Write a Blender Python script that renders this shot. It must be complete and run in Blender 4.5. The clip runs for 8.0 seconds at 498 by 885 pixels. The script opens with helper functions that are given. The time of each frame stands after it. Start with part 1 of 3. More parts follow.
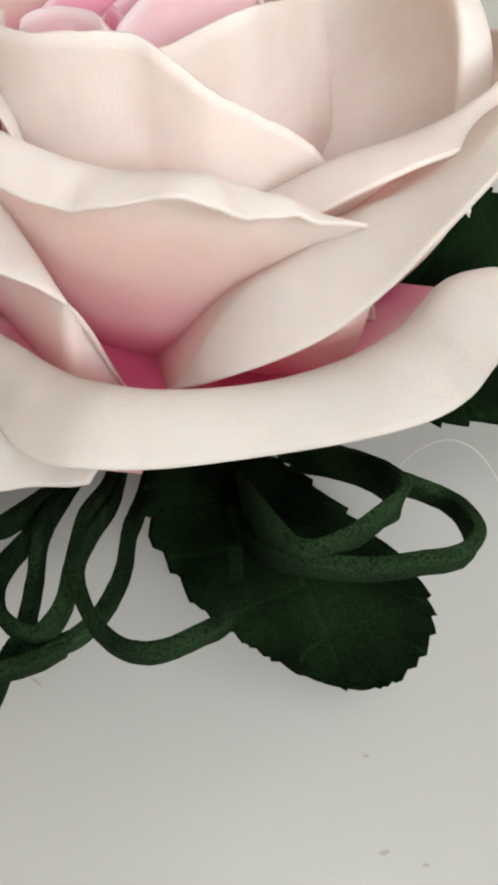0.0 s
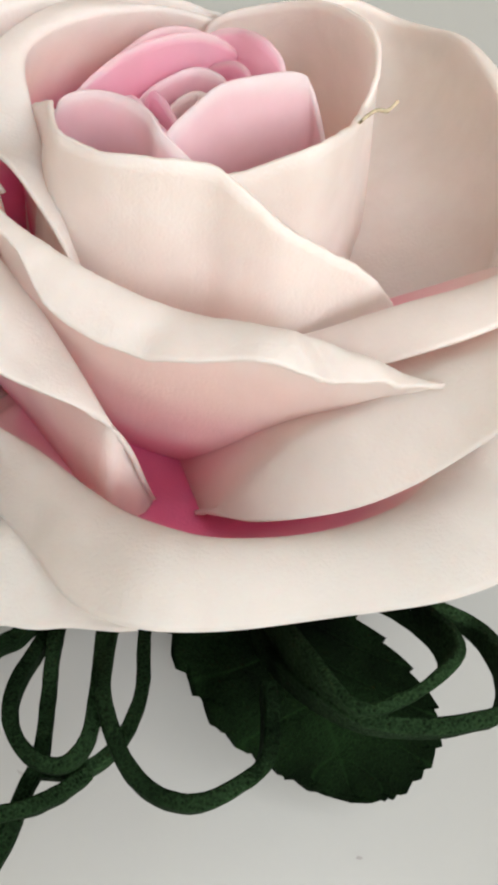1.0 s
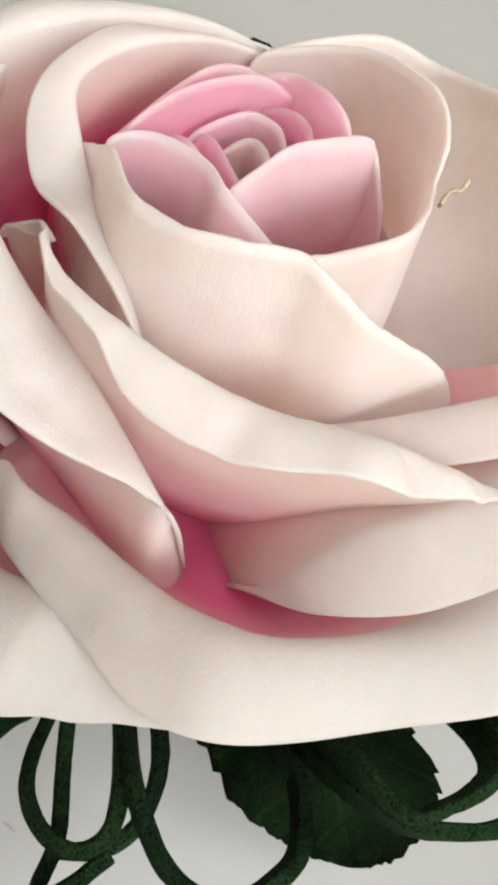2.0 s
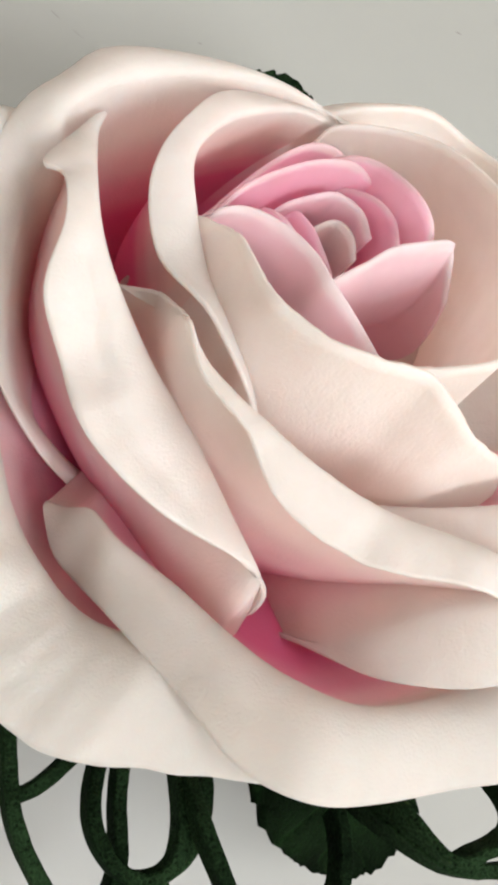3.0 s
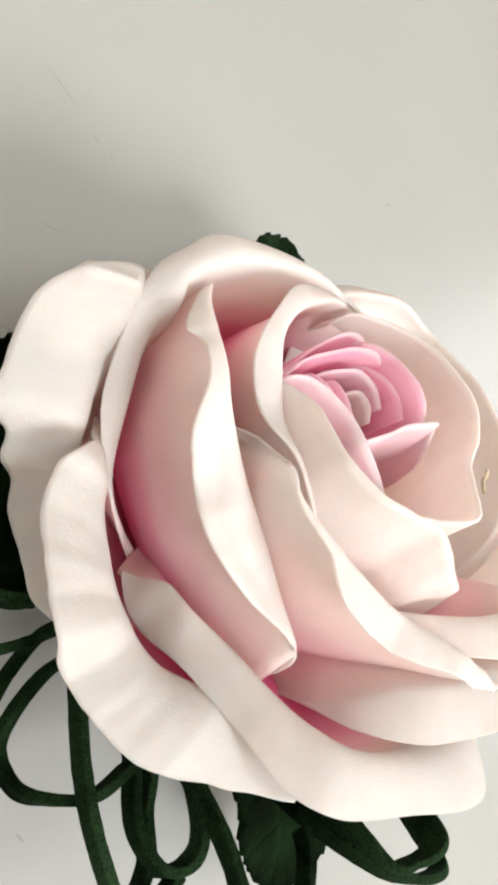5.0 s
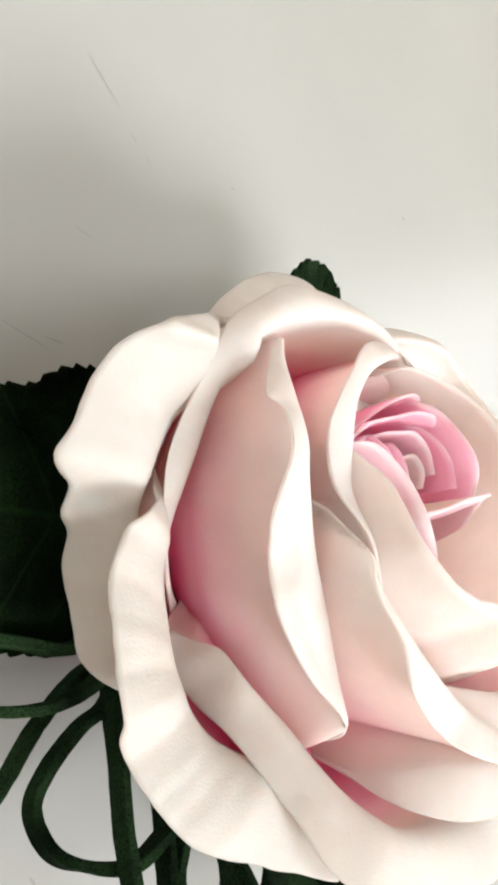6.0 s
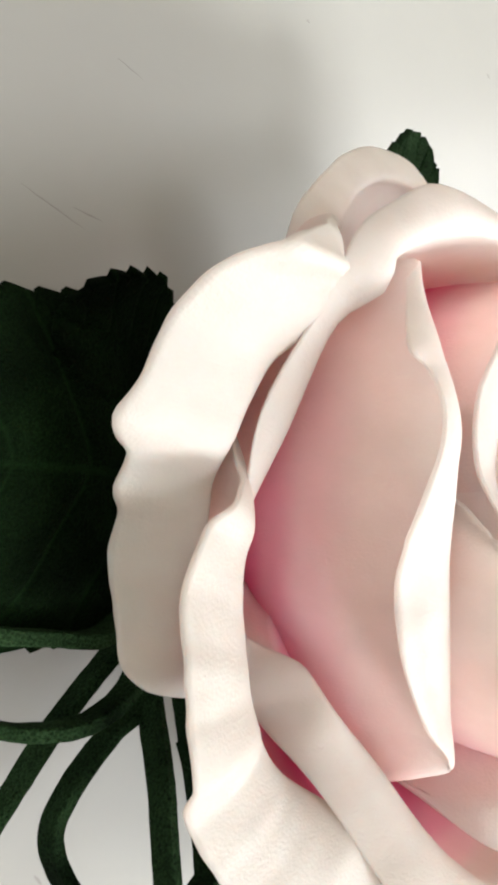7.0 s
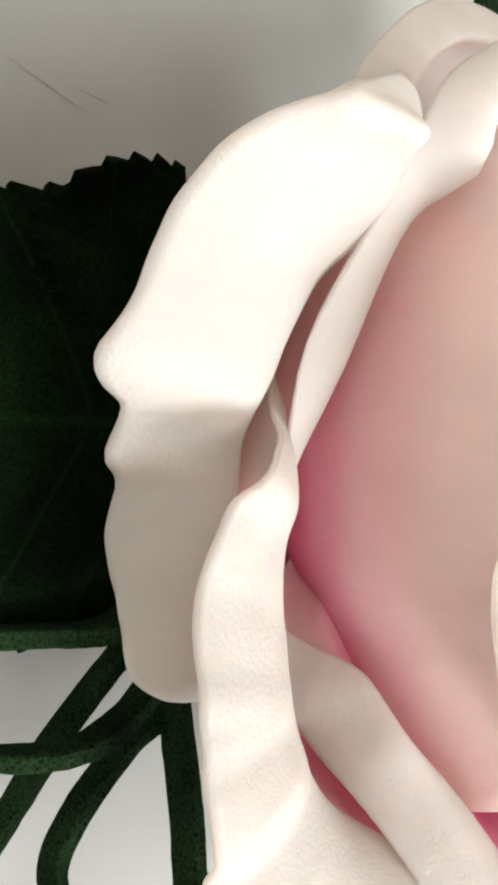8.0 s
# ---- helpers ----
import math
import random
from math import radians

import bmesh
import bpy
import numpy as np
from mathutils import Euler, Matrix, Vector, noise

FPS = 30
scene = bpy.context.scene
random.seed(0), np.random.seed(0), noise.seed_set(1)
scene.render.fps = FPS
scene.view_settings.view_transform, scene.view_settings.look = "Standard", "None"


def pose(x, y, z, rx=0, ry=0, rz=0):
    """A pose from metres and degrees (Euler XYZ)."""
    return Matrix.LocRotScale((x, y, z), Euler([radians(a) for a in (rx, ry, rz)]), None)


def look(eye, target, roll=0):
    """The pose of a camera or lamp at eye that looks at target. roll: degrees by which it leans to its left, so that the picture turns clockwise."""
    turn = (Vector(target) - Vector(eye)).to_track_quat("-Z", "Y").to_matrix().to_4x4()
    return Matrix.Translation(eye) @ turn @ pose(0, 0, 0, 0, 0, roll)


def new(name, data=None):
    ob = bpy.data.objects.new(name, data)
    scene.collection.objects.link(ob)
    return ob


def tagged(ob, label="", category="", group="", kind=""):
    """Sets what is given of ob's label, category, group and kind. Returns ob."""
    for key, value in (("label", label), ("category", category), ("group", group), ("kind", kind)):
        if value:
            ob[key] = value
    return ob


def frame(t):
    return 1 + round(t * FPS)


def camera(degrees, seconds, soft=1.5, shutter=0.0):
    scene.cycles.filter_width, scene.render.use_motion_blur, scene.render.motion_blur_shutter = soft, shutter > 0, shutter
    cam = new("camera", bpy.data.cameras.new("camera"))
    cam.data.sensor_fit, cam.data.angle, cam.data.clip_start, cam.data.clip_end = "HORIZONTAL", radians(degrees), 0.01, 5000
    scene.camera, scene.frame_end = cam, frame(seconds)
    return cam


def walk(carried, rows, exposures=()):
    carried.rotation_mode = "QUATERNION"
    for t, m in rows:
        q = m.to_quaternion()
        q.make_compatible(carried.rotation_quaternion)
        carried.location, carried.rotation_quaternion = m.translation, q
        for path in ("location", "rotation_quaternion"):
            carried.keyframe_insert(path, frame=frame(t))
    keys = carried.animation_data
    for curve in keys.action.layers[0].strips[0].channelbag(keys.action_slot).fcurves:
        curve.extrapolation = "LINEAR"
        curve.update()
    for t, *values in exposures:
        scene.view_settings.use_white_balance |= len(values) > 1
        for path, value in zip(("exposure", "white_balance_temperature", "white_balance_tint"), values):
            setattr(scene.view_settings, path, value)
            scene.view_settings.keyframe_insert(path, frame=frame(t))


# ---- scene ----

# ---- the camera and its way ----
cam = camera(32.0, 8.0, soft=3.8)
PATH = [
    (0.0, 0.0189, -0.1372, 0.9228, 29.19, -1.46, -0.00),
    (0.5, 0.0143, -0.1289, 0.9253, 28.25, -3.19, 0.35),
    (1.0, -0.0018, -0.1151, 0.9285, 27.96, -8.01, 0.04),
    (1.2, -0.0064, -0.1089, 0.9281, 27.63, -9.19, 0.58),
    (2.3, -0.0325, -0.0953, 0.9277, 24.64, -17.64, 0.99),
    (2.5, -0.0409, -0.0927, 0.9289, 23.99, -19.74, 1.39),
    (3.0, -0.0612, -0.0861, 0.9317, 21.90, -25.40, 2.14),
    (3.5, -0.0827, -0.0790, 0.9308, 20.00, -30.17, 3.73),
    (4.0, -0.0978, -0.0765, 0.9320, 19.51, -33.83, 4.40),
    (4.5, -0.1141, -0.0958, 0.9467, 22.99, -37.01, 4.77),
    (4.7, -0.1199, -0.0996, 0.9484, 23.57, -38.63, 5.13),
    (5.8, -0.1479, -0.0829, 0.9389, 18.92, -45.50, 8.89),
    (6.0, -0.1534, -0.0776, 0.9307, 17.20, -46.57, 10.17),
    (6.1, -0.1557, -0.0743, 0.9253, 15.97, -46.68, 11.34),
    (6.5, -0.1518, -0.0586, 0.9037, 8.49, -49.49, 14.53),
    (7.0, -0.1448, -0.0453, 0.8856, 1.80, -49.29, 16.86),
    (7.5, -0.1353, -0.0379, 0.8741, -1.85, -48.18, 17.44),
    (8.0, -0.1198, -0.0341, 0.8654, -2.65, -45.15, 16.02),
]

EXPOSURES = [(0.0, -0.24), (1.0, -0.2), (2.5, -0.1), (3.5, -0.07), (4.5, 0.08), (6.0, 0.27), (8.0, 0.36)]
walk(cam, [(t, pose(x, y, z, rx, ry, rz)) for t, x, y, z, rx, ry, rz in PATH], EXPOSURES)

# ---- light ----
TOP = 0.74  # height of the table top
world = bpy.data.worlds.new("sky")
scene.world = world
world.use_nodes = True
wn = world.node_tree.nodes
sky = wn.new("ShaderNodeTexSky")
sky.sky_type, sky.sun_disc = "NISHITA", False
sky.sun_elevation, sky.sun_rotation = radians(40), radians(120)
world.node_tree.links.new(sky.outputs[0], wn["Background"].inputs[0])
wn["Background"].inputs[1].default_value = 0.1


def unseen_light(place, target, sx, sy, watts, colour):
    lamp = bpy.data.lights.new("unseen_light", "AREA")
    lamp.shape, lamp.size, lamp.size_y, lamp.energy, lamp.color = "RECTANGLE", sx, sy, watts, colour
    ob = new("unseen_light", lamp)
    ob.matrix_world = look(place, target)
    return ob


# South key; its direction follows the rose's shadow on the table.
unseen_light((0.66, -1.44, 2.22), (0.0, 0.0, TOP), 0.75, 0.65, 46, (1.0, 0.995, 0.985))
# West, east and overhead fills, added without a known source to brighten the petals.
unseen_light((-1.34, -0.55, 1.55), (0.0, 0.0, TOP + 0.05), 1.1, 0.6, 2.4, (1.0, 0.995, 0.985))
unseen_light((1.54, 0.8, 1.8), (0.0, 0.0, TOP), 0.9, 0.7, 10, (1.0, 0.995, 0.985))
unseen_light((0.35, -0.45, 2.68), (0.35, -0.45, TOP), 0.8, 0.8, 14, (1.0, 0.995, 0.985))


# ---- materials ----
def material(name, rough=0.6, spec=0.4):
    m = bpy.data.materials.new(name)
    m.use_nodes = True
    b = m.node_tree.nodes["Principled BSDF"]
    b.inputs["Roughness"].default_value = rough
    b.inputs["Specular IOR Level"].default_value = spec
    return m, m.node_tree.nodes, m.node_tree.links, b


def ramp(nodes, stops, mode="EASE"):
    r = nodes.new("ShaderNodeValToRGB")
    r.color_ramp.interpolation = mode
    el = r.color_ramp.elements
    while len(el) < len(stops):
        el.new(0.5)
    for e, (p, c) in zip(el, stops):
        e.position, e.color = p, (*c, 1)
    return r


def noise_node(nodes, links, scale, detail=4, coords="Object"):
    tc = nodes.new("ShaderNodeTexCoord")
    n = nodes.new("ShaderNodeTexNoise")
    n.inputs["Scale"].default_value, n.inputs["Detail"].default_value = scale, detail
    links.new(tc.outputs[coords], n.inputs["Vector"])
    return n


def mixed(nodes, links, a, b, fac, mode="MIX"):
    m = nodes.new("ShaderNodeMix")
    m.data_type, m.blend_type = "RGBA", mode
    for sock, v in ((m.inputs[6], a), (m.inputs[7], b), (m.inputs[0], fac)):
        if isinstance(v, (int, float)):
            sock.default_value = v
        elif isinstance(v, tuple):
            sock.default_value = (*v, 1)
        else:
            links.new(v, sock)
    return m.outputs[2]


def bumped(nodes, links, b, heights):
    """heights: (socket, strength, distance), the coarse ones first."""
    last = None
    for sock, strength, far in heights:
        n = nodes.new("ShaderNodeBump")
        n.inputs["Strength"].default_value, n.inputs["Distance"].default_value = strength, far
        links.new(sock, n.inputs["Height"])
        if last:
            links.new(last, n.inputs["Normal"])
        last = n.outputs[0]
    links.new(last, b.inputs["Normal"])


def petal_material(name, stops, grain=0.25, thin_share=0.5):
    """Foam sheet, tinted from its foot (0) to its rim (1)."""
    m, n, l, b = material(name, 0.5, 0.5)
    uv = n.new("ShaderNodeUVMap")
    uv.uv_map = "UVMap"
    sep = n.new("ShaderNodeSeparateXYZ")
    l.new(uv.outputs[0], sep.inputs[0])
    wob = noise_node(n, l, 60, 3)
    add = n.new("ShaderNodeMath")
    add.operation = "MULTIPLY_ADD"
    l.new(wob.outputs[0], add.inputs[0])
    add.inputs[1].default_value = 0.12
    l.new(sep.outputs[1], add.inputs[2])
    sub = n.new("ShaderNodeMath")
    sub.operation = "SUBTRACT"
    l.new(add.outputs[0], sub.inputs[0])
    sub.inputs[1].default_value = 0.06
    r = ramp(n, stops)
    l.new(sub.outputs[0], r.inputs[0])
    blot = noise_node(n, l, 140, 5)
    br = ramp(n, [(0.35, (0.96, 0.955, 0.95)), (0.65, (1, 1, 1))], "LINEAR")
    l.new(blot.outputs[0], br.inputs[0])
    tint = mixed(n, l, r.outputs[0], br.outputs[0], 1.0, "MULTIPLY")
    l.new(tint, b.inputs["Base Color"])
    b.inputs["Subsurface Weight"].default_value = 0.35
    b.inputs["Subsurface Radius"].default_value = (1.0, 0.55, 0.45)
    b.inputs["Subsurface Scale"].default_value = 0.004
    fine = noise_node(n, l, 1900, 3)
    soft = noise_node(n, l, 260, 4)
    broad = noise_node(n, l, 85, 3)
    stretch = n.new("ShaderNodeMapping")
    stretch.inputs["Scale"].default_value = (34.0, 2.2, 1.0)
    l.new(uv.outputs[0], stretch.inputs[0])
    pulled = n.new("ShaderNodeTexNoise")
    pulled.inputs["Scale"].default_value, pulled.inputs["Detail"].default_value = 1.0, 3
    l.new(stretch.outputs[0], pulled.inputs["Vector"])
    bumped(n, l, b, [(broad.outputs[0], 0.2, 0.002), (soft.outputs[0], 0.22, 0.0007), (pulled.outputs[0], 0.3, 0.0005), (fine.outputs[0], grain, 0.00032)])
    thin = n.new("ShaderNodeBsdfTranslucent")
    l.new(mixed(n, l, tint, (1.0, 0.97, 0.96), 1.0, "MULTIPLY"), thin.inputs[0])
    both = n.new("ShaderNodeMixShader")
    both.inputs[0].default_value = thin_share
    l.new(b.outputs[0], both.inputs[1])
    l.new(thin.outputs[0], both.inputs[2])
    l.new(both.outputs[0], n["Material Output"].inputs[0])
    return m


DEEP, ROSE, BLUSH, CREAM, PALE = (0.93, 0.24, 0.455), (0.97, 0.46, 0.59), (0.985, 0.68, 0.715), (0.93, 0.79, 0.755), (0.865, 0.82, 0.785)
# PALE is dimmed to offset strong light on the outer petals' lips.
CREAM_FOAM = petal_material("cream_foam", [(0.0, DEEP), (0.22, DEEP), (0.42, ROSE), (0.58, BLUSH), (0.78, CREAM), (0.95, PALE)], 0.6, 0.5)
PEACH_FOAM = petal_material("peach_foam", [(0.0, DEEP), (0.14, ROSE), (0.28, (0.985, 0.67, 0.71)), (0.48, (0.985, 0.86, 0.81)), (0.8, (0.96, 0.9, 0.865))], 0.4, 0.44)
# Rim lifted above cream_foam's to paint in light that inner petals lack.
LIT_BLUSH_FOAM = petal_material("lit_blush_foam", [(0.0, DEEP), (0.2, DEEP), (0.34, ROSE), (0.48, (0.99, 0.69, 0.72)), (0.68, (0.985, 0.83, 0.80)), (0.93, (0.925, 0.885, 0.86))], 0.5, 0.5)
PINK_FOAM = petal_material("pink_foam", [(0.0, (0.97, 0.24, 0.43)), (0.35, (0.99, 0.44, 0.62)), (0.6, (0.99, 0.58, 0.73)), (0.88, (0.99, 0.70, 0.82)), (0.9, (0.985, 0.84, 0.88))], 0.2, 0.66)
PALE_PINK_FOAM = petal_material("pale_pink_foam", [(0.0, (0.985, 0.46, 0.63)), (0.45, (0.99, 0.66, 0.76)), (0.85, (0.99, 0.79, 0.85)), (0.9, (0.985, 0.9, 0.925))], 0.2, 0.55)


def green_material(name, dark, light, veins=False):
    m, n, l, b = material(name, 0.9, 0.03)
    big = noise_node(n, l, 45, 4)
    fine = noise_node(n, l, 2300, 3)
    r = ramp(n, [(0.3, dark), (0.7, light)], "LINEAR")
    l.new(big.outputs[0], r.inputs[0])
    fr = ramp(n, [(0.36, (0.6, 0.6, 0.6)), (0.64, (1.4, 1.4, 1.4))], "LINEAR")
    l.new(fine.outputs[0], fr.inputs[0])
    tint = mixed(n, l, r.outputs[0], fr.outputs[0], 1.0, "MULTIPLY")
    if veins:

        def calc(op, x, y=0.0, z=0.0):
            k = n.new("ShaderNodeMath")
            k.operation = op
            for sock, v in zip(k.inputs, (x, y, z)):
                if isinstance(v, float):
                    sock.default_value = v
                else:
                    l.new(v, sock)
            return k.outputs[0]

        uv = n.new("ShaderNodeUVMap")
        uv.uv_map = "UVMap"
        sep = n.new("ShaderNodeSeparateXYZ")
        l.new(uv.outputs[0], sep.inputs[0])
        side = calc("ABSOLUTE", calc("MULTIPLY_ADD", sep.outputs[1], 2.0, -1.0))
        wave = calc("PINGPONG", calc("MULTIPLY_ADD", side, -1.1, calc("MULTIPLY", sep.outputs[0], 7.0)), 0.5)
        line = ramp(n, [(0.0, (1, 1, 1)), (0.055, (0, 0, 0))], "LINEAR")
        l.new(calc("MINIMUM", wave, calc("MULTIPLY", side, 1.4)), line.inputs[0])
        tint = mixed(n, l, tint, tuple(2.2 * k for k in light), calc("MULTIPLY", line.outputs[0], 0.28))
    cells = n.new("ShaderNodeTexVoronoi")
    cells.inputs["Scale"].default_value = 1250
    tc = n.new("ShaderNodeTexCoord")
    l.new(tc.outputs["Object"], cells.inputs["Vector"])
    pore = ramp(n, [(0.12, (0.5, 0.5, 0.5)), (0.42, (1.1, 1.1, 1.1))], "LINEAR")
    l.new(cells.outputs["Distance"], pore.inputs[0])
    tint = mixed(n, l, tint, pore.outputs[0], 1.0 if not veins else 0.35, "MULTIPLY")
    l.new(tint, b.inputs["Base Color"])
    bumped(n, l, b, [(cells.outputs["Distance"], 0.6, 0.0004), (fine.outputs[0], 0.8, 0.0005)])
    return m


GREEN = green_material("green_foam", (0.002, 0.0055, 0.002), (0.02, 0.044, 0.018))
# Far darker than green_foam: the shade under the rose is put into this colour.
SHADED_LEAF_GREEN = green_material("shaded_leaf_foam", (0.0006, 0.0018, 0.0006), (0.006, 0.017, 0.005), True)


def plain(name, colour, rough=0.5, scale=8.0, depth=0.06, bump=0.05):
    m, n, l, b = material(name, rough)
    big = noise_node(n, l, scale, 5)
    lo = tuple(c * (1 - depth) for c in colour)
    r = ramp(n, [(0.3, lo), (0.7, colour)], "LINEAR")
    l.new(big.outputs[0], r.inputs[0])
    l.new(r.outputs[0], b.inputs["Base Color"])
    fine = noise_node(n, l, scale * 60, 3)
    bumped(n, l, b, [(fine.outputs[0], bump, 0.0005)])
    return m


TABLE = plain("table_white", (0.385, 0.392, 0.379), 0.3, 9.0, 0.05, 0.04)
WALL = plain("wall_paint", (0.69, 0.645, 0.55), 0.8, 3.0, 0.04)
CEILING = plain("ceiling_paint", (0.85, 0.84, 0.81), 0.8, 3.0, 0.04)
FLOOR = plain("floor_wood", (0.36, 0.27, 0.19), 0.5, 4.0, 0.3)
MARK = plain("scuff_grey", (0.315, 0.312, 0.298), 0.5, 300.0, 0.15)
FIBRE = plain("pale_fibre", (0.6, 0.6, 0.57), 0.6, 300.0, 0.1)


# ---- mesh helpers ----
def part(name, bm, mat, parent=None, label="", smooth=True):
    me = bpy.data.meshes.new(name)
    bm.normal_update()
    bm.to_mesh(me)
    bm.free()
    me.materials.append(mat)
    if smooth:
        me.polygons.foreach_set("use_smooth", [True] * len(me.polygons))
    ob = new(name, me)
    if parent:
        ob.parent = parent
    if label:
        ob["label"] = label
    return ob


def box(bm, x0, y0, z0, x1, y1, z1):
    v = [bm.verts.new((x, y, z)) for z in (z0, z1) for y in (y0, y1) for x in (x0, x1)]
    for f in ((0, 2, 3, 1), (4, 5, 7, 6), (0, 1, 5, 4), (1, 3, 7, 5), (3, 2, 6, 7), (2, 0, 4, 6)):
        bm.faces.new([v[i] for i in f])


def box_part(name, dims, mat, parent=None, bevel=0.0):
    bm = bmesh.new()
    box(bm, *dims)
    if bevel:
        bmesh.ops.bevel(bm, geom=bm.edges[:], offset=bevel, segments=3, affect="EDGES")
    return part(name, bm, mat, parent, smooth=False)


def spline(points, u):
    """A Catmull-Rom curve through the points (a numpy array), by arc length, at each u from 0 to 1."""
    p = np.asarray(points, float)
    q = np.vstack([2 * p[0] - p[1], p, 2 * p[-1] - p[-2]])
    fine = []
    for i in range(1, len(q) - 2):
        a, b, c, d = q[i - 1 : i + 3]
        for s in np.arange(12) / 12:
            fine.append(0.5 * (2 * b + (c - a) * s + (2 * a - 5 * b + 4 * c - d) * s**2 + (3 * b - a - 3 * c + d) * s**3))
    fine.append(p[-1])
    fine = np.array(fine)
    way = np.r_[0, np.cumsum(np.linalg.norm(np.diff(fine, axis=0), axis=1))]
    way /= way[-1]
    return np.stack([np.interp(u, way, fine[:, k]) for k in range(p.shape[1])], -1)


# ---- the room ----
def room():
    """Unseen walls, floor and ceiling added to close the place; openings in three walls and the ceiling hold the lamps.
    """
    x0, x1, y0, y1, h = -1.4, 1.6, -1.5, 1.8, 2.7
    floor = box_part("floor", (x0, y0, -0.1, x1, y1, 0), FLOOR)
    tagged(floor, "brown wooden floor of the room", "floor", kind="structure")
    bm = bmesh.new()
    for a, b, c, d in ((x0, -0.1, y0, y1), (0.8, x1, y0, y1), (-0.1, 0.8, y0, -0.9), (-0.1, 0.8, 0.0, y1)):
        box(bm, a, c, h, b, d, h + 0.1)
    tagged(part("ceiling", bm, CEILING, smooth=False), "white painted ceiling, out of view, with an opening for an added lamp", "ceiling", kind="structure")
    tagged(box_part("wall_north", (x0, y1, 0, x1, y1 + 0.15, h), WALL), "plain beige painted wall of the room", "wall", kind="structure")
    walls = (
        ("wall_south", lambda a, b, c, d: (a, y0 - 0.15, c, b, y0, d), x0, x1, (0.18, 1.14, 1.82, 2.64)),
        ("wall_east", lambda a, b, c, d: (x1, a, c, x1 + 0.15, b, d), y0 - 0.15, y1 + 0.15, (0.3, 1.3, 1.4, 2.2)),
        ("wall_west", lambda a, b, c, d: (x0 - 0.15, a, c, x0, b, d), y0 - 0.15, y1 + 0.15, (-1.12, 0.02, 1.2, 1.9)),
    )
    for name, dims, a, b, (w0, w1, z0, z1) in walls:
        bm = bmesh.new()
        for four in ((a, w0, 0, h), (w1, b, 0, h), (w0, w1, 0, z0), (w0, w1, z1, h)):
            box(bm, *dims(*four))
        tagged(part(name, bm, WALL, smooth=False), "beige painted wall, out of view, with an opening for a lamp", "wall", kind="structure")


room()


def table():
    top = new("table")
    top.location = (0, 0, TOP)
    tagged(top, "white smooth table under the foam rose", "table")
    box_part("tabletop", (-0.6, -0.5, -0.03, 0.6, 0.5, 0), TABLE, top, 0.003)
    for sx in (-1, 1):
        for sy in (-1, 1):
            box_part("leg", (sx * 0.54 - 0.03, sy * 0.44 - 0.03, -TOP, sx * 0.54 + 0.03, sy * 0.44 + 0.03, -0.031), TABLE, top, 0.003)
    return top


table_top = table()

# ---- the foam rose ----
rose = new("foam_rose")
rose.location = (0, 0, TOP)
tagged(rose, "cream and pink foam rose with green leaves on a white table", "artificial flower")
FOOT = np.array((-3.0, -12.0, 26.0))  # where the petals meet, in millimetres from the rose's place on the table


